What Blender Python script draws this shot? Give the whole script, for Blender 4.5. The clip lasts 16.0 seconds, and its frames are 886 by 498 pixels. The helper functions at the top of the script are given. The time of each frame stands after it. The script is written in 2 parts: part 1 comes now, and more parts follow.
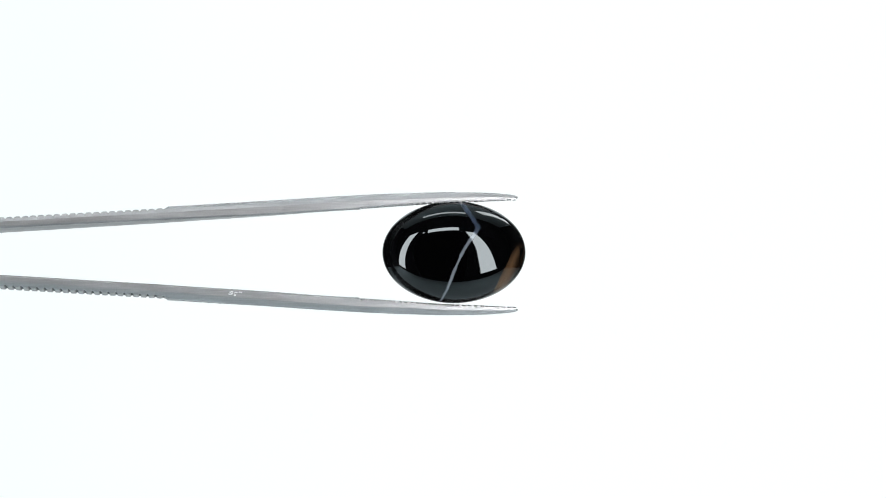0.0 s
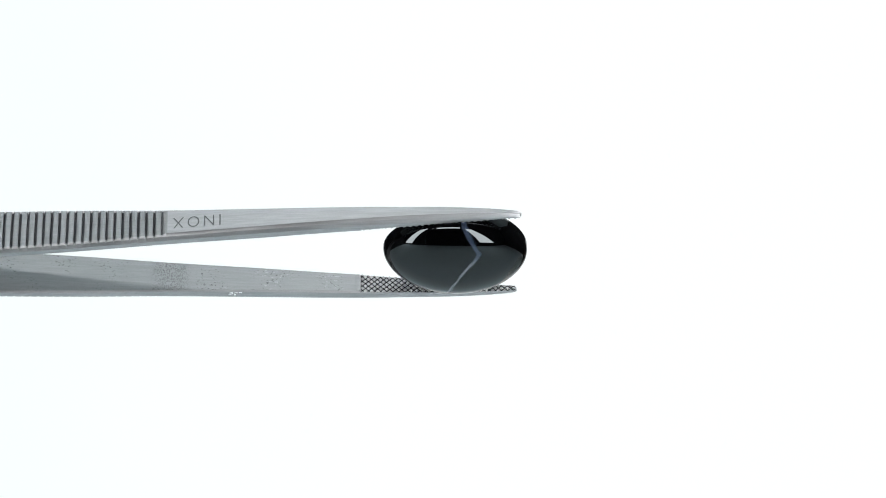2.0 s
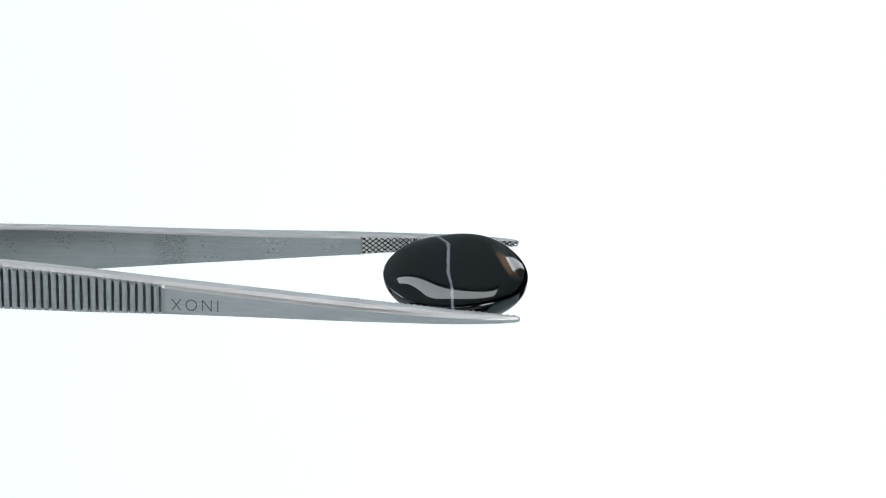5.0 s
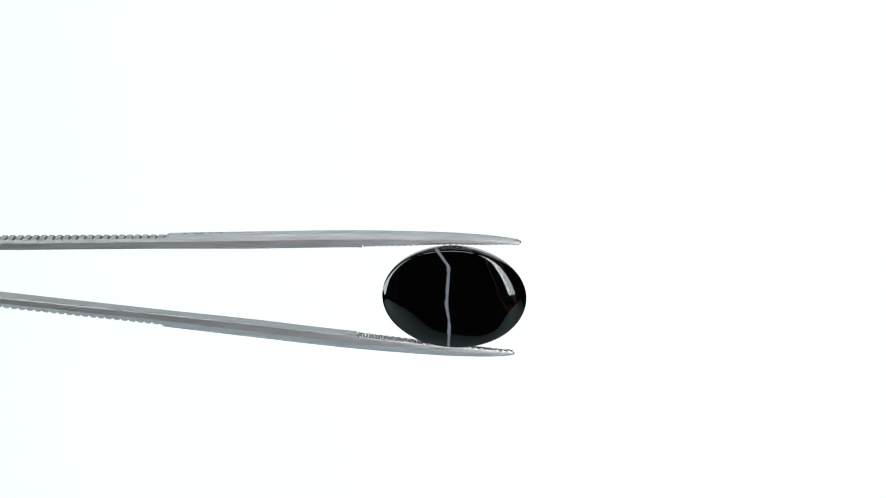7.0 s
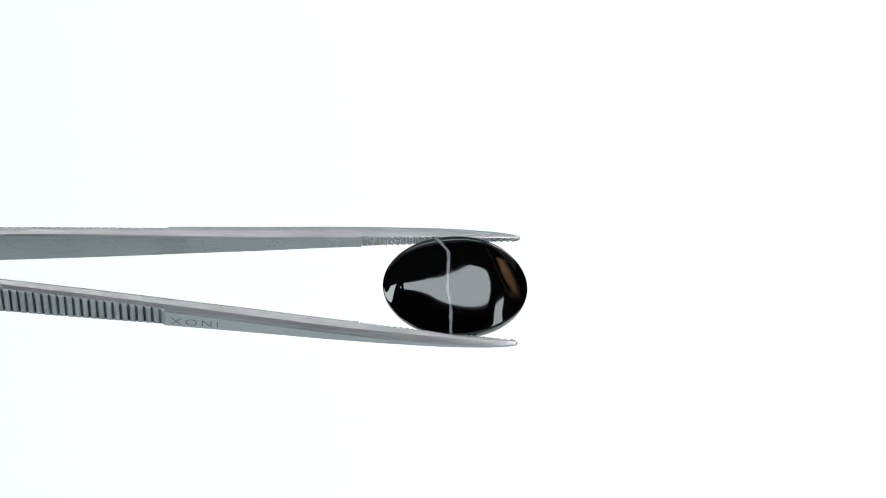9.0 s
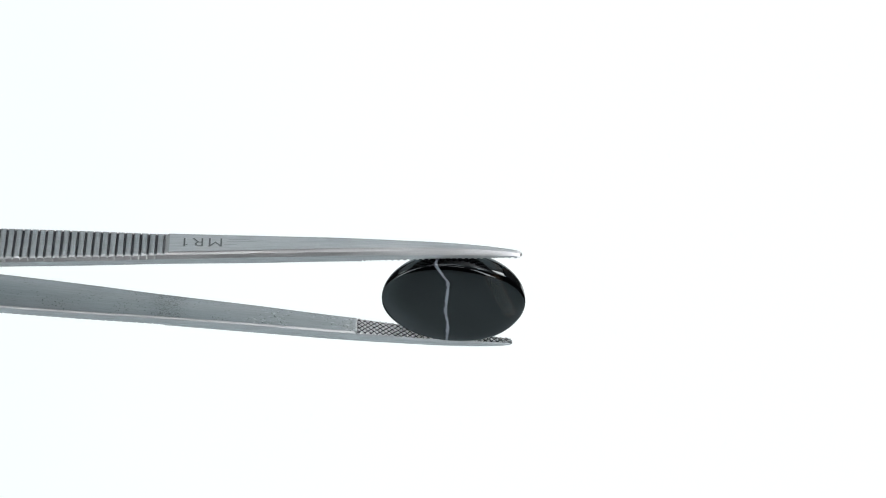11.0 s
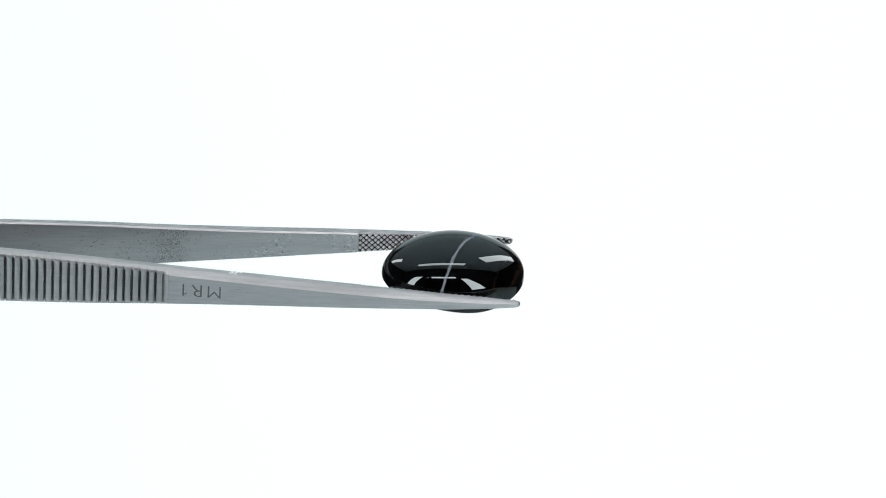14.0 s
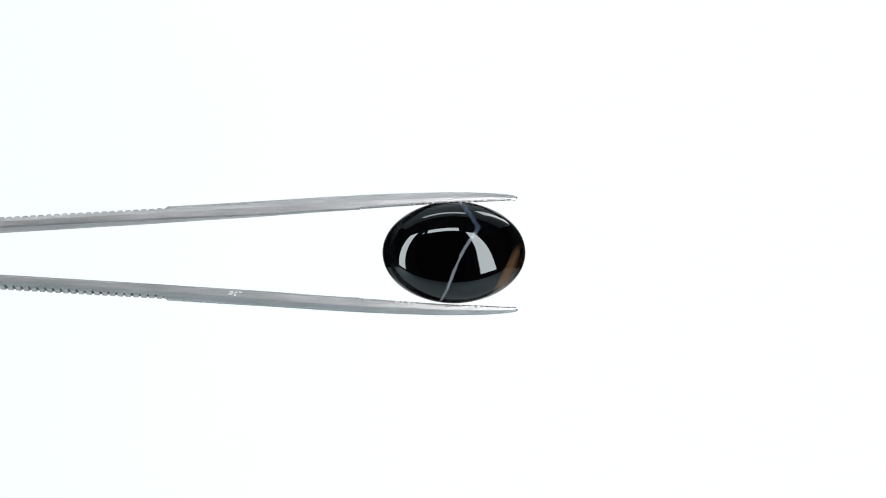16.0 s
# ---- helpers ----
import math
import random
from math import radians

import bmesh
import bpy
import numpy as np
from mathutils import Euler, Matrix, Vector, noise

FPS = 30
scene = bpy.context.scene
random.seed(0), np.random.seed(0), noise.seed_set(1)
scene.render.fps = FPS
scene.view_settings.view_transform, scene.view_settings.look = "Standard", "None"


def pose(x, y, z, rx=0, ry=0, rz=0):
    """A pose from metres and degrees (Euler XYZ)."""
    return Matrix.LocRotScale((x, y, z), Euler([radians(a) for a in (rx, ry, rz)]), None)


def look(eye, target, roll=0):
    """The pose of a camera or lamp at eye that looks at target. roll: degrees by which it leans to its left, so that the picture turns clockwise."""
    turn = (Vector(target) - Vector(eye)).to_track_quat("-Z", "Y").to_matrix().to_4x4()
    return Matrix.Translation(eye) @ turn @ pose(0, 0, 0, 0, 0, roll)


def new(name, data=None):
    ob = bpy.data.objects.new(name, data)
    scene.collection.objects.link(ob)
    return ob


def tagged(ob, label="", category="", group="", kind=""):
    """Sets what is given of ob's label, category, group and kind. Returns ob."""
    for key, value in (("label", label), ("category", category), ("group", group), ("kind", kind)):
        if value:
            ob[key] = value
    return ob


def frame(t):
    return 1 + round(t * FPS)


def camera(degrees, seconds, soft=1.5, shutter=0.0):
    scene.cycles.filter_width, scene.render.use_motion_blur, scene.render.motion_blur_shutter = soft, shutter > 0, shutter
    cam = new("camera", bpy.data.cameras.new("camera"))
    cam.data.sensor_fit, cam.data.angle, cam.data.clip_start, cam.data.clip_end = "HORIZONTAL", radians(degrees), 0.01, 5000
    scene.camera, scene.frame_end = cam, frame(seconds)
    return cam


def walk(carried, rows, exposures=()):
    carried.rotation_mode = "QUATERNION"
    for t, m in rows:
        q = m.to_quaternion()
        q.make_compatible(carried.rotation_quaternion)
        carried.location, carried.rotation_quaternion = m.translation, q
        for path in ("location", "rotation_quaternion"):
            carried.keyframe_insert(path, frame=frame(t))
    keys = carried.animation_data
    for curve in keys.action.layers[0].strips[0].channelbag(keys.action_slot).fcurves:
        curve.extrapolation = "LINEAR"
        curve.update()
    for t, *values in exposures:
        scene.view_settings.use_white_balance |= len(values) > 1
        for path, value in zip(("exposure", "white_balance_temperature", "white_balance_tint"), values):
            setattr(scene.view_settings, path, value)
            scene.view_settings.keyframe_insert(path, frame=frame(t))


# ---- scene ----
cam = camera(12.78, 16.0, soft=1.0)
walk(cam, [(0, look((0, -0.4667, 0), (0, 0, 0))), (16.0, look((0, -0.4667, 0), (0, 0, 0)))])

U = 1 / 15000  # plan unit: fifteen to the millimetre

# ---- world and exposure ----
scene.view_settings.exposure = 0.0
world = bpy.data.worlds.new("dark_studio")
world.use_nodes = True
world.node_tree.nodes["Background"].inputs[0].default_value = (0.8, 0.9, 1.0, 1)
world.node_tree.nodes["Background"].inputs[1].default_value = 0.004
scene.world = world


# ---- materials ----
class Mat:
    """A small builder for node materials."""

    def __init__(self, name):
        self.m = bpy.data.materials.new(name)
        self.m.use_nodes = True
        self.t = self.m.node_tree
        self.bsdf = self.t.nodes["Principled BSDF"]
        self.coord = self.t.nodes.new("ShaderNodeTexCoord")

    def node(self, kind, **given):
        n = self.t.nodes.new(kind)
        for key, value in given.items():
            n.inputs[key.replace("_", " ")].default_value = value
        return n

    def link(self, a, b):
        self.t.links.new(a, b)

    def math(self, op, a, b=None, c=None):
        n = self.t.nodes.new("ShaderNodeMath")
        n.operation = op
        for i, v in enumerate((a, b, c)):
            if v is None:
                continue
            if isinstance(v, (int, float)):
                n.inputs[i].default_value = v
            else:
                self.link(v, n.inputs[i])
        return n.outputs[0]

    def scaled(self, sx, sy, sz):
        n = self.t.nodes.new("ShaderNodeMapping")
        n.inputs["Scale"].default_value = (sx, sy, sz)
        self.link(self.coord.outputs["Object"], n.inputs["Vector"])
        return n.outputs[0]

    def noise(self, vector, scale, detail=3.0, rough=0.6):
        n = self.node("ShaderNodeTexNoise", Scale=scale, Detail=detail, Roughness=rough)
        self.link(vector, n.inputs["Vector"])
        return n.outputs["Fac"]

    def ramp(self, fac, lo, hi, out_lo=0.0, out_hi=1.0, smooth=True):
        n = self.t.nodes.new("ShaderNodeMapRange")
        n.interpolation_type = "SMOOTHSTEP" if smooth else "LINEAR"
        for key, v in (("From Min", lo), ("From Max", hi), ("To Min", out_lo), ("To Max", out_hi)):
            n.inputs[key].default_value = v
        self.link(fac, n.inputs["Value"])
        return n.outputs[0]

    def mix(self, fac, a, b):
        n = self.t.nodes.new("ShaderNodeMix")
        n.data_type = "RGBA"
        if isinstance(fac, (int, float)):
            n.inputs[0].default_value = fac
        else:
            self.link(fac, n.inputs[0])
        for i, v in ((6, a), (7, b)):
            if isinstance(v, tuple):
                n.inputs[i].default_value = (*v, 1)
            else:
                self.link(v, n.inputs[i])
        return n.outputs[2]

    def bump(self, height, strength, distance):
        n = self.node("ShaderNodeBump", Strength=strength, Distance=distance)
        self.link(height, n.inputs["Height"])
        self.link(n.outputs[0], self.bsdf.inputs["Normal"])


def steel(name, base, rough, pits=0.0, brush=0.25, spread=0.6):
    """Satin surgical steel: fine lengthwise brushing, cloudy polish, and pits where asked."""
    k = Mat(name)
    long_grain = k.noise(k.scaled(150, 4600, 4600), 1.0, 4.0)
    cloud = k.noise(k.scaled(0.25, 1, 1), 420, 3.0)
    streak = k.noise(k.scaled(14, 900, 900), 1.0, 3.0)
    speck = k.noise(k.scaled(1, 1, 1), 3600, 2.0)
    grain = k.noise(k.scaled(0.6, 1, 1), 9000, 2.0)
    tone = k.math("MULTIPLY", k.ramp(cloud, 0.3, 0.7, 0.94, 1.0), k.ramp(streak, 0.3, 0.7, 0.95, 1.02))
    tone = k.math("MULTIPLY", tone, k.ramp(long_grain, 0.25, 0.75, 1 - brush * 0.5, 1.0))
    tone = k.math("MULTIPLY", tone, k.ramp(grain, 0.25, 0.75, 0.95, 1.03))
    if pits:
        worn = k.noise(k.scaled(1, 1, 1), 260, 2.0)
        split = k.t.nodes.new("ShaderNodeSeparateXYZ")
        k.link(k.scaled(1 / U, 1 / U, 1 / U), split.inputs[0])
        along = split.outputs[0]
        band = k.math("MULTIPLY", k.ramp(along, -660, -625), k.ramp(along, -605, -570, 1.0, 0.0))
        near_jaw = k.ramp(along, -600, -430)
        fine = k.math("MULTIPLY", k.ramp(k.noise(k.scaled(1.6, 1, 1), 5200, 2.0), 0.50, 0.58), k.math("MULTIPLY", band, 0.6))
        spot = k.math("MULTIPLY", k.ramp(speck, 0.60, 0.66), k.math("ADD", k.math("MULTIPLY", k.ramp(worn, 0.42, 0.62), 0.7), fine))
        spot = k.math("MAXIMUM", spot, fine)
        tone = k.math("MULTIPLY", tone, k.math("SUBTRACT", 1.0, k.math("MULTIPLY", spot, pits)))
        scuff = k.math("MULTIPLY", k.ramp(k.noise(k.scaled(1700, 3200, 1), 1.0, 3.0), 0.56, 0.66), k.ramp(k.noise(k.scaled(1, 1, 1), 260, 2.0), 0.47, 0.60))
        tone = k.math("ADD", tone, k.math("MULTIPLY", scuff, k.math("MULTIPLY", near_jaw, 0.38)))
    rgb = k.t.nodes.new("ShaderNodeVectorMath")
    rgb.operation = "SCALE"
    rgb.inputs[0].default_value = base
    k.link(tone, rgb.inputs["Scale"])
    k.link(rgb.outputs[0], k.bsdf.inputs["Base Color"])
    k.bsdf.inputs["Metallic"].default_value = 1.0
    lengthwise = k.t.nodes.new("ShaderNodeVectorTransform")  # brushed along the arm: gloss spreads across the grain
    lengthwise.vector_type, lengthwise.convert_from, lengthwise.convert_to = "VECTOR", "OBJECT", "WORLD"
    lengthwise.inputs[0].default_value = (1, 0, 0)
    k.link(lengthwise.outputs[0], k.bsdf.inputs["Tangent"])
    k.bsdf.inputs["Anisotropic"].default_value = spread
    k.bsdf.inputs["Anisotropic Rotation"].default_value = 0.25
    k.link(k.ramp(cloud, 0.2, 0.8, rough - 0.05, rough + 0.07), k.bsdf.inputs["Roughness"])
    k.bump(k.math("ADD", long_grain, k.math("MULTIPLY", speck, 0.35)), 0.16, 0.00006)
    return k.m


def onyx():
    """Polished black banded agate: one pale kinked band and one brown, on a nearly black ground."""
    k = Mat("black_onyx")
    part_xyz = k.t.nodes.new("ShaderNodeSeparateXYZ")
    k.link(k.scaled(1 / U, 1 / U, 1 / U), part_xyz.inputs[0])
    x, y, z = part_xyz.outputs
    wob = k.math("MULTIPLY", k.math("SUBTRACT", k.noise(k.scaled(1, 1, 1), 520, 2.5), 0.5), 3.6)
    xx = k.math("ADD", x, wob)
    lower = k.math("ADD", k.math("MULTIPLY_ADD", z, 0.54, 22.0), k.math("ADD", k.ramp(z, -75, -10, 0.0, -8.0), k.ramp(z, 8, 32, 0.0, 3.5)))
    front = k.math("SMOOTH_MIN", lower, k.math("MULTIPLY_ADD", z, -0.66, 70.0), 10.0)
    back = k.math("ADD", k.math("SMOOTH_MIN", k.math("MULTIPLY_ADD", z, 0.78, 43.7), 0.0, 5.0), k.ramp(z, 5, 60, -14.5, -6.5))
    side = k.ramp(y, -14, 12)
    line = k.math("ADD", k.math("MULTIPLY", front, k.math("SUBTRACT", 1.0, side)), k.math("MULTIPLY", back, side))
    off = k.math("ABSOLUTE", k.math("SUBTRACT", xx, line))
    width = k.ramp(k.noise(k.scaled(1, 1, 1), 500, 2.0), 0.3, 0.7, 2.0, 3.7)
    smoky = k.math("MULTIPLY", k.ramp(z, 14, 50), k.math("SUBTRACT", 1.0, side))  # the band thins out into the depth of the stone past its bend
    width = k.math("MULTIPLY", width, k.math("MULTIPLY_ADD", smoky, 0.9, 1.0))
    pale = k.ramp(k.math("DIVIDE", off, width), 0.35, 1.4, 1.0, 0.0)
    pale = k.math("MULTIPLY", pale, k.math("MULTIPLY_ADD", smoky, -0.55, 1.0))
    pale = k.math("MULTIPLY", pale, k.ramp(k.noise(k.scaled(1, 1, 1), 1300, 2.0), 0.25, 0.7, 0.8, 1.0))
    lean = k.math("SUBTRACT", k.math("ADD", x, k.math("MULTIPLY", wob, 1.4)), k.math("ADD", k.math("MULTIPLY_ADD", z, 0.48, 105.0), k.math("MULTIPLY", side, -19.0)))
    layer = k.t.nodes.new("ShaderNodeCombineXYZ")
    k.link(k.math("MULTIPLY", lean, 0.14), layer.inputs[0])
    k.link(k.math("MULTIPLY", z, 0.022), layer.inputs[1])
    k.link(k.math("MULTIPLY", y, 0.03), layer.inputs[2])
    streak = k.noise(layer.outputs[0], 1.0, 3.0)
    brown = k.math("MULTIPLY", k.ramp(lean, -5, 5), k.ramp(lean, 2, 27, 1.0, 0.0))
    brown = k.math("MULTIPLY", brown, k.ramp(k.math("MULTIPLY_ADD", side, -8.0, z), -22, 18, 1.0, 0.0))
    brown = k.math("MULTIPLY", brown, k.ramp(streak, 0.32, 0.68, 0.3, 0.9))
    brown = k.math("MULTIPLY", brown, k.math("MULTIPLY_ADD", side, -0.5, 1.0))
    brown = k.math("MULTIPLY", brown, k.ramp(z, -80, -62))  # the layer runs out short of the rim
    k.link(k.ramp(brown, 0.0, 0.1), k.bsdf.inputs["Transmission Weight"])  # light shines through the brown layer
    ground = k.mix(brown, (0.0004, 0.0004, 0.0005), (0.29, 0.155, 0.078))
    k.link(k.mix(pale, ground, k.mix(smoky, (0.11, 0.12, 0.14), (0.05, 0.07, 0.11))), k.bsdf.inputs["Base Color"])
    k.link(k.math("MULTIPLY_ADD", brown, 0.12, k.ramp(y, 4, 16, 0.025, 0.04)), k.bsdf.inputs["Roughness"])
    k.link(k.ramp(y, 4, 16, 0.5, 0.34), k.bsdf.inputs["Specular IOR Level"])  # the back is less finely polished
    k.bsdf.inputs["IOR"].default_value = 1.42
    k.bsdf.inputs["Specular Tint"].default_value = (0.89, 0.97, 1.0, 1)
    k.bump(k.noise(k.scaled(1, 1, 1), 160, 1.0), 0.03, 0.0001)
    return k.m


def fabric(name, colour, rough=0.9, own_glow=0.0):
    """Matt cloth or paper with a faint weave and uneven tone; the last argument adds emission to brighten it."""
    k = Mat(name)
    weave = k.noise(k.scaled(1, 1, 1), 900, 2.0)
    cloud = k.noise(k.scaled(1, 1, 1), 9, 2.0)
    dim = tuple(c * 0.92 for c in colour)
    k.link(k.mix(cloud, dim, colour), k.bsdf.inputs["Base Color"])
    k.bsdf.inputs["Roughness"].default_value = rough
    k.bsdf.inputs["Emission Color"].default_value = (0.9, 1.0, 1.03, 1)
    k.bsdf.inputs["Emission Strength"].default_value = own_glow
    k.bump(weave, 0.15, 0.0003)
    return k.m


def glow(name, colour, strength):
    k = Mat(name)
    k.bsdf.inputs["Base Color"].default_value = (0.8, 0.8, 0.8, 1)
    k.bsdf.inputs["Emission Color"].default_value = (*colour, 1)
    k.bsdf.inputs["Emission Strength"].default_value = strength
    return k.m


def backlit():
    """White screen lit from behind, slightly uneven across; its unseen top is tinted and dimmed for the reflections."""
    k = Mat("backlit_white_screen")
    split = k.t.nodes.new("ShaderNodeSeparateXYZ")
    k.link(k.scaled(1, 1, 1), split.inputs[0])
    drift = k.math("MULTIPLY_ADD", k.noise(k.scaled(1, 1, 1), 14, 1.0), 0.08, split.outputs[0])
    far = k.ramp(drift, -0.06, 0.03)
    # blue tint added above the view, to cool what the stone reflects
    cool = k.ramp(split.outputs[2], 0.08, 0.2)
    k.link(k.mix(cool, k.mix(far, (0.942, 1.005, 1.01), (0.988, 1.035, 1.04)), (0.82, 1.0, 1.06)), k.bsdf.inputs["Emission Color"])
    k.bsdf.inputs["Base Color"].default_value = (0.01, 0.01, 0.01, 1)
    k.bsdf.inputs["Specular IOR Level"].default_value = 0.0
    # emission lowered towards the top, to soften the reflected edge
    k.link(k.ramp(split.outputs[2], 0.2, 0.34, 1.0, 0.65), k.bsdf.inputs["Emission Strength"])
    return k.m


STEEL = steel("satin_steel", (0.374, 0.373, 0.379), 0.41, brush=0.3)
STEEL_INNER = steel("pitted_steel", (0.31, 0.31, 0.316), 0.38, pits=0.75, brush=0.25)
STEEL_KNURL = steel("knurled_steel", (0.53, 0.535, 0.538), 0.34)
# grip cuts: the shade between ribs is put into a darker steel colour
STEEL_CUT = steel("shaded_cut_steel", (0.14, 0.143, 0.148), 0.5, spread=0.0)
STEEL_GRIP = steel("dull_ribbed_steel", (0.285, 0.287, 0.292), 0.46, spread=0.0)
# near-black colour stands for the shade down between the jaw's teeth
STEEL_GAP = steel("shaded_steel_between_teeth", (0.035, 0.036, 0.038), 0.5)
# dark fill of the letters: the shade of struck strokes as colour
STEEL_STAMP = steel("shaded_stamp_steel", (0.12, 0.123, 0.126), 0.5)
STEEL_BURR = steel("bright_burred_steel", (0.8, 0.81, 0.815), 0.5)
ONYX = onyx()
# unseen roof, given a faint glow to lift its reflection in stone and steel
ROOF_CLOTH = fabric("white_roof_cloth", (0.72, 0.83, 0.86), own_glow=0.16)
WHITE_CLOTH = fabric("white_cloth", (0.72, 0.83, 0.86))
BLACK_CLOTH = fabric("black_cloth", (0.02, 0.02, 0.022))
GREY_CLOTH = fabric("charcoal_cloth", (0.026, 0.027, 0.029))
HOUSING = fabric("black_plastic", (0.03, 0.03, 0.032), 0.5)
BACK_GLOW = backlit()
LED_GLOW = glow("led_diffuser", (0.98, 0.99, 1.0), 15.5)
BAR_GLOW = glow("led_bar_diffuser", (0.96, 0.99, 1.0), 10.0)


# ---- mesh helpers ----
def part(name, bm, material, parent=None, label="", smooth=False):
    me = bpy.data.meshes.new(name)
    bm.normal_update()
    for f in bm.faces:
        f.smooth = smooth
    bm.to_mesh(me)
    bm.free()
    me.materials.append(material)
    ob = new(name, me)
    ob.parent = parent
    return tagged(ob, label) if label else ob


def box(bm, lo, hi):
    made = bmesh.ops.create_cube(bm, size=1.0)["verts"]
    for v in made:
        for i in range(3):
            v.co[i] = lo[i] if v.co[i] < 0 else hi[i]


def loft(bm, rings, cap=True):
    """Skin a run of closed rings that have equal numbers of points."""
    rows = [[bm.verts.new(p) for p in ring] for ring in rings]
    n = len(rows[0])
    for a, b in zip(rows, rows[1:]):
        for i in range(n):
            j = (i + 1) % n
            bm.faces.new((a[i], a[j], b[j], b[i]))
    if cap:
        bm.faces.new(rows[0][::-1])
        bm.faces.new(rows[-1])


def lerp_table(x, table):
    xs, ys = zip(*table)
    return float(np.interp(x, xs, ys))


# ---- light box: backlit screen, floor, ceiling, cloth sides, front opening ----
def slab(name, lo, hi, material, label, category="backdrop"):
    bm = bmesh.new()
    box(bm, lo, hi)
    bmesh.ops.bevel(bm, geom=bm.edges[:], offset=0.001, segments=1)
    return tagged(part(name, bm, material), label, category, kind="structure")


slab("backdrop", (-0.16, 0.30, -0.17), (0.16, 0.31, 0.34), BACK_GLOW, "evenly backlit plain white studio screen")
slab("wall_north_west", (-0.40, 0.30, -0.17), (-0.162, 0.31, 0.34), BLACK_CLOTH, "dark cloth back wall beside the screen", "wall")
slab("wall_north_east", (0.162, 0.30, -0.17), (0.40, 0.31, 0.34), BLACK_CLOTH, "dark cloth back wall beside the screen", "wall")
slab("floor", (-0.40, -0.20, -0.178), (0.40, 0.298, -0.17), WHITE_CLOTH, "matt white cloth floor of the light box", "floor")
slab("ceiling", (-0.40, -0.20, 0.342), (0.40, 0.298, 0.35), ROOF_CLOTH, "white cloth roof of the light box with a faint added glow", "ceiling")
slab("wall_west", (-0.41, -0.20, -0.17), (-0.402, 0.298, 0.34), BLACK_CLOTH, "dark cloth side wall of the light box", "wall")
slab("wall_east", (0.402, -0.20, -0.17), (0.41, 0.298, 0.34), BLACK_CLOTH, "dark cloth side wall of the light box", "wall")


def prism(bm, top, bottom, y0, y1, grow=0.0):
    """A four-sided plate between y0 and y1: top and bottom are (z, x from, x to)."""
    outline = [(bottom[1] - grow, bottom[0] - grow), (bottom[2] + grow, bottom[0] - grow), (top[2] + grow, top[0] + grow), (top[1] - grow, top[0] + grow)]
    front = [bm.verts.new((x, y0, z)) for x, z in outline]
    back = [bm.verts.new((x, y1, z)) for x, z in outline]
    bm.faces.new(front)
    bm.faces.new(back[::-1])
    for i in range(4):
        j = (i + 1) % 4
        bm.faces.new((front[j], front[i], back[i], back[j]))
    bmesh.ops.recalc_face_normals(bm, faces=bm.faces[:])


def light_panel(top, bottom, label):
    """An LED panel on the front cloth: a shallow housing and, proud of it, the glowing diffuser towards the stone."""
    root = tagged(new("light_panel"), label, "lamp", "light panels of the box")
    root.location = (0, -0.2, 0)
    bm = bmesh.new()
    prism(bm, top, bottom, -0.014, 0.0, 0.004)
    bmesh.ops.bevel(bm, geom=bm.edges[:], offset=0.001, segments=2)
    part("housing", bm, HOUSING, root, "black plastic housing")
    bm = bmesh.new()
    prism(bm, top, bottom, 0.0005, 0.002)
    part("diffuser", bm, LED_GLOW, root, "glowing white diffuser")
    return root


light_panel((0.12, -0.185, -0.13), (-0.14, -0.375, -0.25), "slanting glowing LED panel beside the opening")
light_panel((0.088, 0.046, 0.074), (-0.108, 0.108, 0.205), "slanting glowing LED panel beside the opening")
light_panel((0.117, -0.079, 0.026), (0.094, -0.076, 0.026), "narrow LED bar above the opening")
light_panel((0.105, -0.099, -0.092), (0.098, -0.099, -0.092), "tiny square LED above the opening")


def ceiling_bar(ends, wide, label):
    """An LED bar that hangs under the ceiling: a housing against the ceiling and a diffuser below."""
    (x0, y0), (x1, y1) = ends
    root = tagged(new("ceiling_light"), label, "lamp", "bars under the ceiling")
    root.matrix_basis = pose((x0 + x1) / 2, (y0 + y1) / 2, 0.342, 0, 0, math.degrees(math.atan2(y1 - y0, x1 - x0)))
    hx, hy = math.hypot(x1 - x0, y1 - y0) / 2, wide / 2
    bm = bmesh.new()
    box(bm, (-hx - 0.003, -hy - 0.003, -0.012), (hx + 0.003, hy + 0.003, 0))
    bmesh.ops.bevel(bm, geom=bm.edges[:], offset=0.0015, segments=2)
    part("housing", bm, HOUSING, root, "black plastic housing")
    bm = bmesh.new()
    box(bm, (-hx, -hy, -0.014), (hx, hy, -0.0125))
    part("diffuser", bm, BAR_GLOW, root, "glowing white diffuser")


ceiling_bar(((-0.16, -0.10), (0.07, -0.10)), 0.035, "LED bar across the front of the ceiling")
ceiling_bar(((0.13, -0.01), (0.34, 0.26)), 0.075, "LED bar running back along the ceiling")
ceiling_bar(((-0.23, 0.06), (-0.37, 0.2)), 0.05, "LED bar running back along the ceiling")

# front cloth round the camera's opening
slab("wall_south", (-0.41, -0.222, 0.091), (0.41, -0.2145, 0.35), GREY_CLOTH, "charcoal front cloth above the camera opening", "wall")
slab("wall_south_west", (-0.41, -0.222, -0.178), (-0.135, -0.2145, 0.09), GREY_CLOTH, "charcoal front cloth beside the camera opening", "wall")
slab("wall_south_east", (0.05, -0.222, -0.178), (0.41, -0.2145, 0.09), GREY_CLOTH, "charcoal front cloth beside the camera opening", "wall")


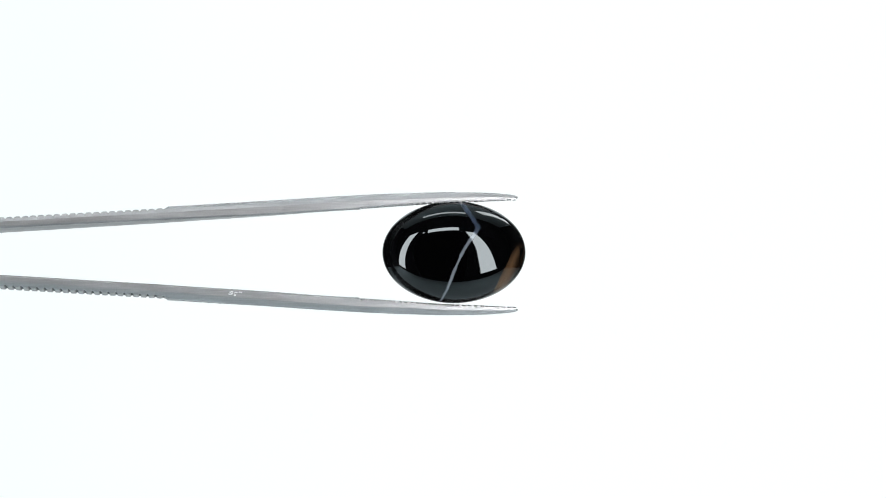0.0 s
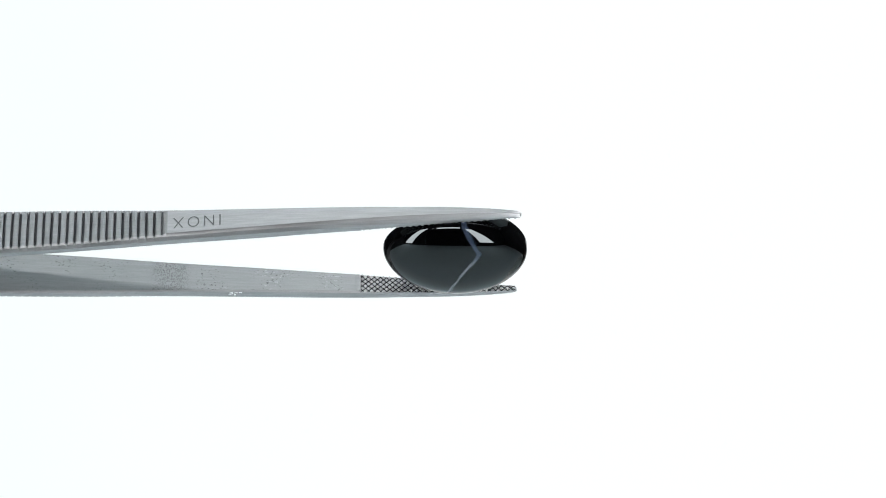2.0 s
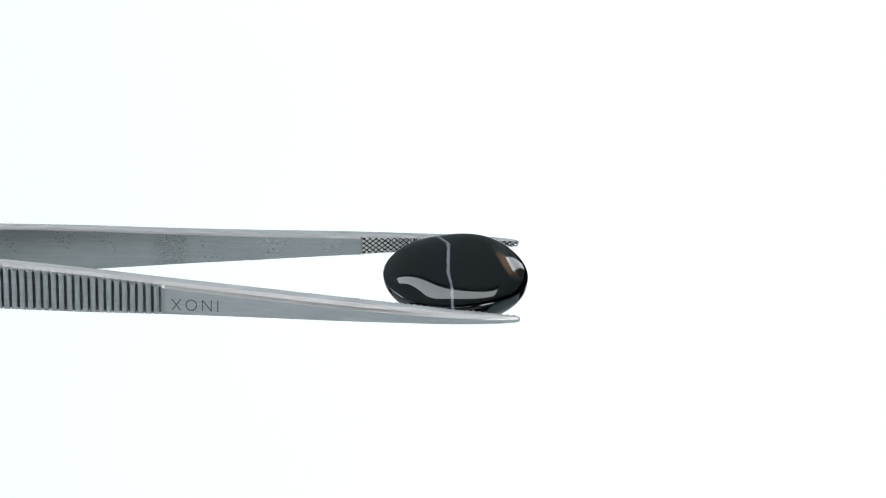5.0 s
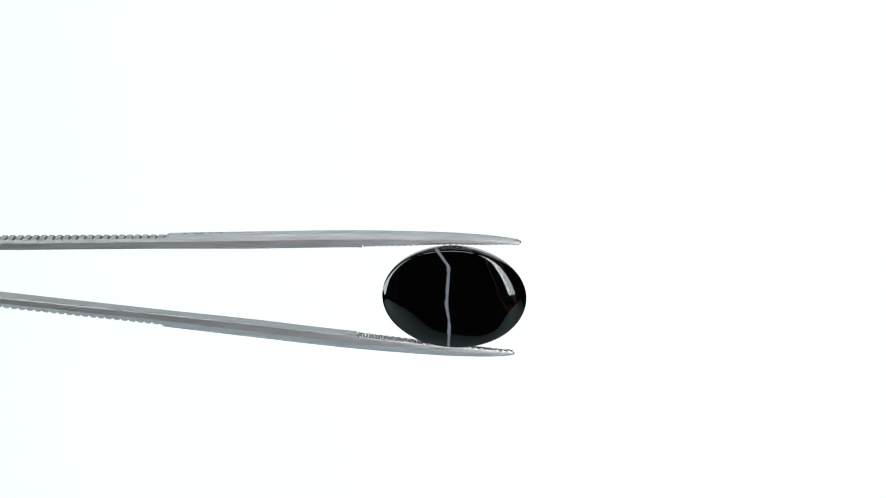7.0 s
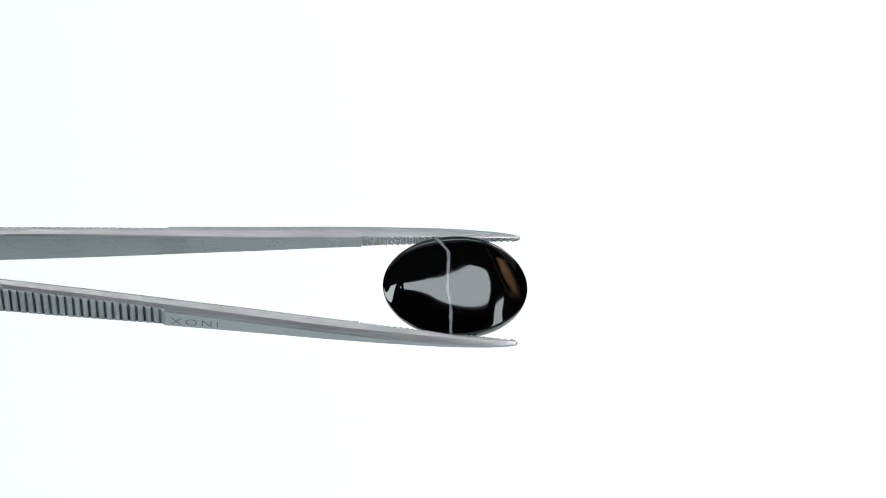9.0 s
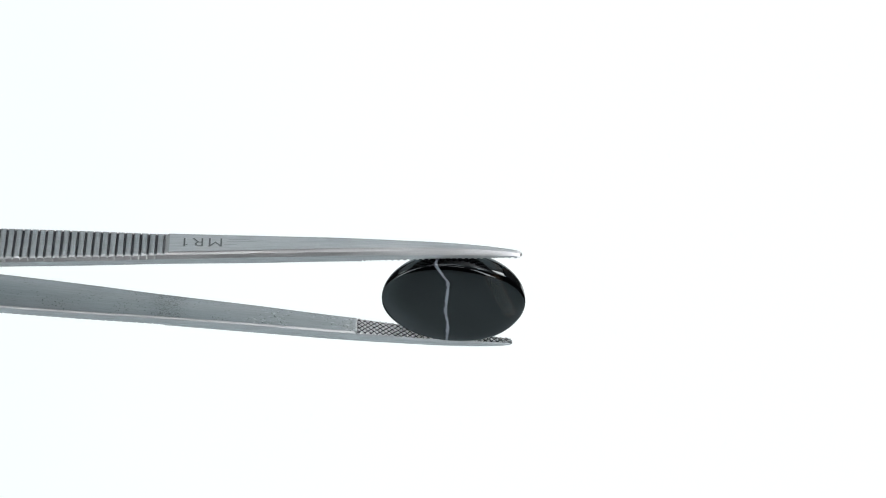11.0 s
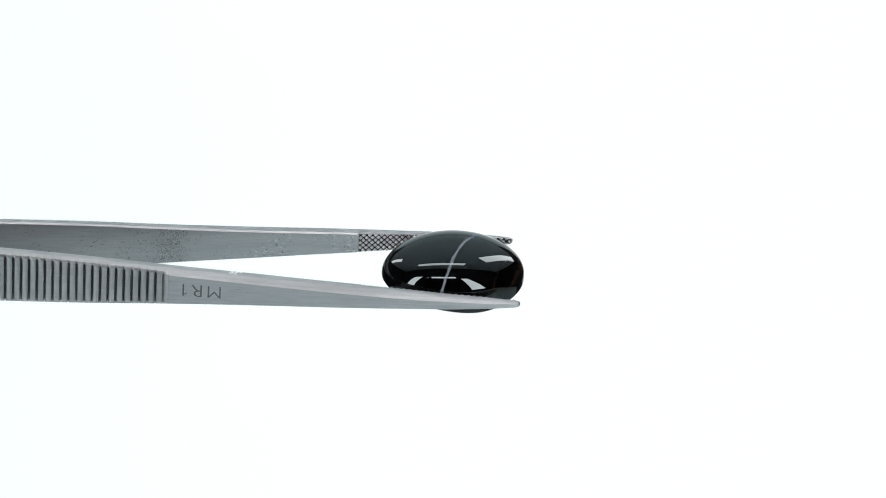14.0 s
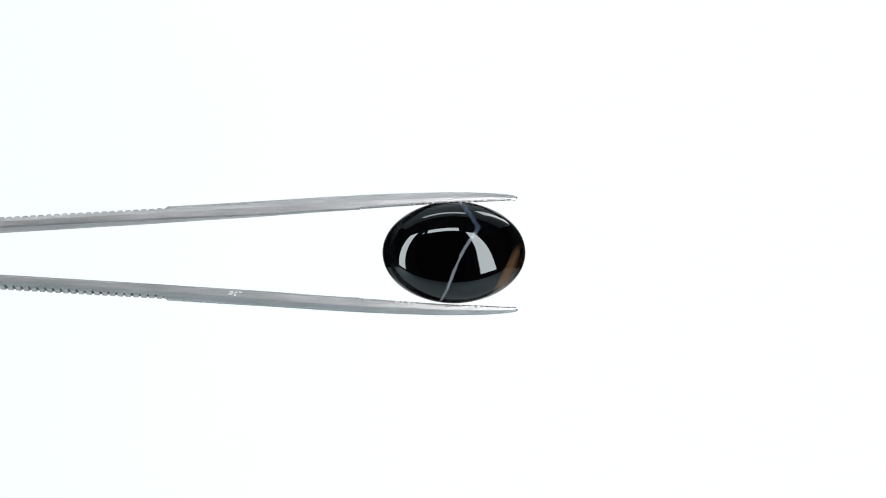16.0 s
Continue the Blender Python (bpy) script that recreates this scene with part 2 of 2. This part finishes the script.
# ---- tweezers ----
# Stations run along the tweezers, 0 at the tips and negative towards the closed end.
OUTER = [(-1820, 20), (-1700, 21), (-1500, 25), (-1300, 36), (-1100, 51), (-916, 62.5), (-771, 71.5), (-626, 80.5), (-516, 88), (-436, 93.5),
         (-326, 101), (-216, 106.5), (-116, 109), (-58, 108), (-16, 105), (-4, 103), (0, 101)]
THICK = [(-1820, 18), (-1300, 20), (-918, 21.5), (-618, 23), (-438, 25), (-300, 25), (-118, 19.4), (-58, 16), (-16, 11), (-4, 9), (-1, 7), (0, 4)]
WIDE = [(-1820, 70), (-1600, 90), (-1300, 106), (-1000, 108), (-918, 103), (-771, 91), (-618, 73), (-438, 56), (-228, 38), (-118, 27), (-30, 16), (-8, 13), (-2, 11), (0, 6)]
GRIP_END, PITCH, JAW = -620, 13.8, -279
LAST_GROOVE, CUT = -627.5, 0.36


def glide(x, table):
    """A smooth curve through the stations of a table."""
    xs, ys = zip(*table)
    i = min(max(int(np.searchsorted(xs, x)) - 1, 0), len(xs) - 2)

    def slope(k):
        if k in (0, len(xs) - 1):
            j = min(k, len(xs) - 2)
            return (ys[j + 1] - ys[j]) / (xs[j + 1] - xs[j])
        p, q = (ys[k] - ys[k - 1]) / (xs[k] - xs[k - 1]), (ys[k + 1] - ys[k]) / (xs[k + 1] - xs[k])
        return 2 * p * q / (p + q) if p * q > 0 else 0.0

    d = xs[i + 1] - xs[i]
    f = (x - xs[i]) / d
    return ((1 + 2 * f) * (1 - f) ** 2 * ys[i] + f * (1 - f) ** 2 * d * slope(i) + f * f * (3 - 2 * f) * ys[i + 1] + f * f * (f - 1) * d * slope(i + 1))


def outer_at(x):
    return glide(x, OUTER)


def thick_at(x):
    return glide(x, THICK)


def wide_at(x):
    return glide(x, WIDE)


def groove(x):
    """0 in the middle of a cut, 1 in the middle of a rib."""
    return abs(((LAST_GROOVE - x) / PITCH + 0.5) % 1.0 - 0.5) * 2


def grip_drop(x):
    """How far the grip's face lies below the arm's smooth face: a shallow bed with deep cuts between rounded ribs."""
    if x > GRIP_END or x < -1180:
        return 0.0
    bed = 2.4 * min(1.0, (GRIP_END - x) / 4)
    g = groove(x)
    deep = 6.5 if x < LAST_GROOVE - 7 else 4.0
    if g < CUT:
        return bed + 1.1 + (deep - 1.1) * (1 - (g / CUT) ** 2.0)
    return bed + 0.2 + 0.9 * ((1 - g) / (1 - CUT)) ** 1.8


TWIST = [(-1820, 4.2), (-640, 4), (-279, -0.7), (0, -0.7)]  # degrees by which an arm's faces lean


def place(x, y, z, sign):
    """A point of an arm: x along, y across, z outwards; each arm sways a little sideways and is slightly twisted."""
    return Vector((x, y + sign * (0.2 - 2.6 * x / 916), sign * z - y * math.tan(radians(lerp_table(x, TWIST))))) * U


def recess(x):
    """How deep the jaw's bed lies below the inner face."""
    return min(4.2, 0.45 * thick_at(x)) if x >= JAW else 0.0


def arm(sign, parent):
    xs = sorted(set([x for x, _ in OUTER] + [x for x, _ in THICK] + [x for x, _ in WIDE] + list(range(-1800, -1180, 40)) + list(range(-620, 0, 12)) + [GRIP_END, GRIP_END + 1, JAW, JAW - 2]
                + [LAST_GROOVE + 5 - PITCH * i / 20 for i in range(0, 800)]))
    rings = []
    for x in xs:
        o, th, w = outer_at(x), thick_at(x), wide_at(x) / 2
        cw, chh = min(8.2, w * 0.45), min(11.0, th * 0.5)
        inner = o - th + recess(x)
        drop = grip_drop(x)
        top, rim = o - drop, o - min(drop, 2.4 + (drop - 2.4) * 0.45)
        mid = o - chh
        half = min(o - chh * 0.42, rim - 0.4)
        run = min(5.0 + 12.0 * min(1.0, groove(x) / CUT) ** 2, w * 0.42) if grip_drop(x) else min(6.0, w * 0.12)
        bev = 0.3 if x >= JAW else min(2.4, w * 0.2, th * 0.2)
        nip = 0.05 if x < GRIP_END + 1 else min(2.0, 0.24 * cw)  # a fine scribed line parts the face from the bevel
        ring = [(-w + bev, inner), (-w, inner + bev), (-w, mid), (-w + cw * 0.45, half), (-w + cw - nip * 0.7, rim - nip * 1.1), (-w + cw, rim), (-w + cw + run, top), (-w * 0.3, top + 0.2),
                (w * 0.3, top + 0.2), (w - cw - run, top), (w - cw, rim), (w - cw + nip * 0.7, rim - nip * 1.1), (w - cw * 0.45, half), (w, mid), (w, inner + bev), (w - bev, inner)]
        rings.append([place(x, y, z, sign) for y, z in (ring if sign > 0 else ring[::-1])])
    bm = bmesh.new()
    loft(bm, rings)
    bmesh.ops.recalc_face_normals(bm, faces=bm.faces[:])
    ob = part("arm", bm, STEEL, parent, "brushed steel arm with a ribbed grip", smooth=True)
    ob.data.set_sharp_from_angle(angle=radians(20))
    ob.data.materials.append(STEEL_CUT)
    ob.data.materials.append(STEEL_GRIP)
    # cut faces take the painted shade, the rest of the grip its rib steel
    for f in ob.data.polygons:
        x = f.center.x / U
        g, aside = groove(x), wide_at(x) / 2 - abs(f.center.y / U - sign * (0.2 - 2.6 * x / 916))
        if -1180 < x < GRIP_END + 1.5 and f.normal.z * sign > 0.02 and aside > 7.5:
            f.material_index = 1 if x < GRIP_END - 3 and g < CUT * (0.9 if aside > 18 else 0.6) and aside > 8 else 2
    return ob


def inner_face(sign, parent):
    """The dull, pitted inner side of an arm, up to the knurled jaw."""
    xs = [-1500 + 20 * i for i in range(61)] + [JAW - 9, JAW - 6.5, JAW - 2.5, JAW - 0.5]
    bm = bmesh.new()
    rings = []
    for x in xs:
        z, w = outer_at(x) - thick_at(x) - (0.45 if JAW - 7 < x < JAW - 2 else 0.0), wide_at(x) / 2 - 2.6  # a burr stands up along the jaw
        rings.append([place(x, y, q, sign) for y, q in ((-w, z - 0.4), (w, z - 0.4), (w, z + 1.0), (-w, z + 1.0))])
    loft(bm, rings)
    bmesh.ops.recalc_face_normals(bm, faces=bm.faces[:])
    return part("inner_face", bm, STEEL_INNER, parent, "dull pitted inner face")


def knurled_jaw(sign, parent):
    """A strip of small flat-topped pyramids between two sets of crossing cuts."""
    nx, ny, cut = 440, 40, 10.8
    points, faces, depth, cuts = [], [], [], []
    for i in range(nx + 1):
        x = JAW + 1 + 275 * i / nx
        w = wide_at(x) / 2 - 0.1
        base, tall = outer_at(x) - thick_at(x) + recess(x) - 0.3, recess(x) / 4.2
        for j in range(ny + 1):
            y = w * (2 * j / ny - 1)
            a = abs(((x + y) / cut) % 1.0 - 0.5) * 2
            b = abs(((x - y) / cut) % 1.0 - 0.5) * 2
            h = 3.6 * min(1.0, 1.7 * min(1 - a, 1 - b))
            if j in (0, ny):
                h = -0.5
            elif j < 3 or j > ny - 3:  # the cuts run out at the jaw's edges
                h = max(h, 1.6)
            depth.append(h)
            points.append(place(x, y, base - h * tall, sign))
    for i in range(nx):
        for j in range(ny):
            k = i * (ny + 1) + j
            faces.append((k, k + 1, k + ny + 2, k + ny + 1)[::int(-sign)])
            cuts.append(depth[k] + depth[k + 1] + depth[k + ny + 1] + depth[k + ny + 2] < 6.2 and 0 < j < ny - 1 or 2 * (j in (0, ny - 1)))
    me = bpy.data.meshes.new("knurled_jaw")
    me.from_pydata(points, [], faces)
    me.materials.append(STEEL_KNURL)
    me.materials.append(STEEL_GAP)
    me.materials.append(STEEL)
    # low faces between the teeth get the painted shade
    for f, low in zip(me.polygons, cuts):
        f.material_index = low
    ob = new("knurled_jaw", me)
    ob.parent = parent
    return tagged(ob, "cross-cut gripping jaw")


def nicks(parent):
    """Bright burrs where one arm's edge has been knocked."""
    rng = random.Random(4)
    bm = bmesh.new()
    for _ in range(16):
        x = rng.gauss(-503, 9)
        z = outer_at(x) - thick_at(x) * rng.uniform(0.55, 0.85)
        at = place(x, -wide_at(x) / 2, z, -1)
        made = bmesh.ops.create_icosphere(bm, subdivisions=1, radius=U * rng.uniform(0.7, 1.5))["verts"]
        for v in made:
            v.co = at + Vector((v.co.x * 1.8, v.co.y * 0.7, v.co.z)) * rng.uniform(0.8, 1.2)
    return part("nick", bm, STEEL_BURR, parent, "bright burred nicks")


def scratches(parent):
    """Fine scores that run on from the short mark."""
    bm = bmesh.new()
    for x0, x1, y in ((-518, -466, -4), (-515, -478, -9), (-522, -500, 6)):
        rings = []
        for i in range(9):
            x = x0 + (x1 - x0) * i / 8
            half, z = 0.15 + 0.45 * math.sin(math.pi * i / 8), outer_at(x) + 0.15
            rings.append([place(x, y + q, z + h, -1) for q, h in ((-half, 0), (half, 0), (half, 0.25), (-half, 0.25))])
        loft(bm, rings)
    bmesh.ops.recalc_face_normals(bm, faces=bm.faces[:])
    return part("scratch", bm, STEEL_GRIP, parent, "fine dull scratches")


def lettering(text, rim):
    """The built-in font's letters as a mesh: filled, or only a thin rim round each stroke."""
    cu = bpy.data.curves.new("stamp", "FONT")
    cu.body, cu.align_x, cu.align_y, cu.size = text, "CENTER", "CENTER", 1.0
    cu.space_character = 1.3 if len(text) > 3 else 1.2
    if rim:
        cu.fill_mode, cu.bevel_depth, cu.bevel_resolution = "NONE", 0.017, 1
    else:
        cu.extrude = 0.01
    ob = bpy.data.objects.new("stamp", cu)
    scene.collection.objects.link(ob)
    bpy.context.view_layer.update()
    me = bpy.data.meshes.new_from_object(ob.evaluated_get(bpy.context.evaluated_depsgraph_get()))
    bpy.data.objects.remove(ob)
    bm = bmesh.new()
    bm.from_mesh(me)
    if text.endswith("1") and not rim:  # the slanting flag of the figure
        x, y = max(v.co.x for v in bm.verts) - 0.03, max(v.co.y for v in bm.verts)
        for h in (0.01, -0.01):
            bm.faces.new([bm.verts.new((x + p, y + q, h)) for p, q in ((0, 0), (-0.17, -0.13), (-0.17, -0.2), (0, -0.08))])
    return bm


def stamp(text, x_mid, sign, parent, height, span, aside, lean):
    """Letters on an arm's outer face, upside down towards the closed end: dark fill for the strokes' shade, a raised
    rim for their lit edges.
    """
    made = None
    filled = lettering(text, False)
    co = np.array([v.co[:] for v in filled.verts])
    lo, hi = co.min(0), co.max(0)
    for bm, lift in ((filled, 0.4), (lettering(text, True), 0.3)):
        for v in bm.verts:
            tx = ((v.co.x - lo[0]) / (hi[0] - lo[0]) - 0.5) * span
            ty = ((v.co.y - lo[1]) / (hi[1] - lo[1]) - 0.5) * height
            x = x_mid - tx
            v.co = place(x, aside - sign * ty + lean * (x - x_mid), outer_at(x) + lift + v.co.z * 30, sign)
        bmesh.ops.recalc_face_normals(bm, faces=bm.faces[:])
        if made is None:
            made = part("stamped_mark", bm, STEEL_STAMP, parent, "struck dark lettering " + text)
        else:
            part("struck_edge", bm, STEEL, made, "raised rim for the letters' lit edges", smooth=True)


tweezers = tagged(new("tweezers"), "slim satin stainless steel tweezers with ribbed grips, holding a stone", "tweezers")
for s, word, mid, span, aside, tall, lean in ((1, "INOX", -567, 84, -3.0, 27, 0.05), (-1, "MR1", -560, 68, -0.6, 25, 0.02)):
    a = arm(s, tweezers)
    inner_face(s, a)
    knurled_jaw(s, a)
    if s < 0:
        nicks(a)
        scratches(a)
    stamp(word, mid, s, tweezers, tall, span, aside, lean)


# ---- the stone ----
# How the back's height strays from an even oval, by powers of the way along and across it.
GRIND = {(0, 1): -11.21, (0, 2): -0.25, (0, 3): 3.99, (0, 4): -9.65, (0, 5): -1.33, (0, 6): 5.54, (1, 0): 10.72, (1, 1): -2.2, (1, 2): 7.06, (1, 3): 0.3,
         (1, 4): 0.48, (1, 5): -3.36, (2, 0): -1.94, (2, 1): 5.18, (2, 2): -24.12, (2, 3): -2.5, (2, 4): 26.92, (3, 0): -1.83, (3, 1): 2.63, (3, 2): -4.76,
         (3, 3): 12.17, (4, 0): -6.15, (4, 1): -3.32, (4, 2): -0.83, (5, 0): -0.03, (5, 1): 1.84, (6, 0): -7.86}


def cabochon():
    """An oval cut: high polished dome, rounded girdle, gently domed back."""
    a, b, dome, back = 127.3, 90.5, 60.5, 24.2
    steps, n = 64, 160
    bm = bmesh.new()

    def ring(i, height, low):
        """One loop of the surface: i steps from the middle, fuller across the oval than along it."""
        row = []
        for k in range(n):
            c, q = math.cos(2 * math.pi * k / n), math.sin(2 * math.pi * k / n)
            e = 8.0 if low else 2.1 * c * c + 2.45 * q * q
            f = math.pi / 2 * i / steps
            r, h = math.sin(f) ** (2 / e), height * math.cos(f) ** (2 / e)
            if low:  # the back is hand-ground: askew, with a flat towards its brown end
                h *= 1 + sum(k * (r * c) ** m * (r * q) ** p for (m, p), k in GRIND.items()) / back
            row.append(bm.verts.new((a * r * c * U, h * U, b * r * q * U)))
        return row

    rows = [ring(i, -dome, False) for i in range(1, steps)] + [ring(i, back, True) for i in range(steps, 0, -1)]
    first, last = bm.verts.new((0, -dome * U, 0)), bm.verts.new((0, back * U, 0))
    for p, q in zip(rows, rows[1:]):
        for k in range(n):
            bm.faces.new((p[k], p[(k + 1) % n], q[(k + 1) % n], q[k]))
    for k in range(n):
        bm.faces.new((first, rows[0][(k + 1) % n], rows[0][k]))
        bm.faces.new((last, rows[-1][k], rows[-1][(k + 1) % n]))
    bmesh.ops.recalc_face_normals(bm, faces=bm.faces[:])
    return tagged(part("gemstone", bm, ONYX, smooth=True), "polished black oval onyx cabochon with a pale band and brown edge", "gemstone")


stone = cabochon()


# ---- what moves: the tweezers turn about their long axis, and the stone with them ----
TURN = [(0, -0.4), (0.5, 6), (1, 20.5), (1.5, 33), (2, 48), (2.5, 62.4), (3, 76.5), (3.5, 90), (4, 104), (4.2, 109.5), (4.9, 129.5), (5.6, 150),
        (6.3, 169), (6.5, 175.5), (6.7, 182.5), (7, 188.6), (7.25, 182), (7.5, 171), (8, 155.5), (8.3, 148.5), (8.5, 146.8), (8.7, 149.5), (9, 158.5), (9.2, 164), (9.9, 185), (10.6, 206),
        (11.3, 226), (11.5, 231.7), (12, 246.8), (12.5, 261), (13, 275), (13.5, 289.8), (14, 304.8), (14.5, 318.2), (15, 332), (15.5, 346), (16, 359)]
SPIN_AXIS = Vector((1, 0.0501, -0.0248)).normalized()
SPIN_Z = -42.4 * U


def held(x, y, z, lean):
    """A resting pose at (x, y, z) plan units whose length runs along x, leaning lean to y."""
    along = Vector((1, lean, 0)).normalized()
    side = Vector((0, 0, 1)).cross(along)
    return Matrix.Translation(Vector((x, y, z)) * U) @ Matrix((along, side, Vector((0, 0, 1)))).transposed().to_4x4()


def motions():
    grip = held(132.3, 27, 34.3, 0.067)
    seat = held(19.5, 26.5, 36.7, 0.03)
    rows = [(t, Matrix.Translation((0, 0, SPIN_Z)) @ Matrix.Rotation(radians(d), 4, SPIN_AXIS)) for t, d in TURN]
    walk(tweezers, [(t, m @ grip) for t, m in rows])
    walk(stone, [(t, m @ seat) for t, m in rows])


motions()
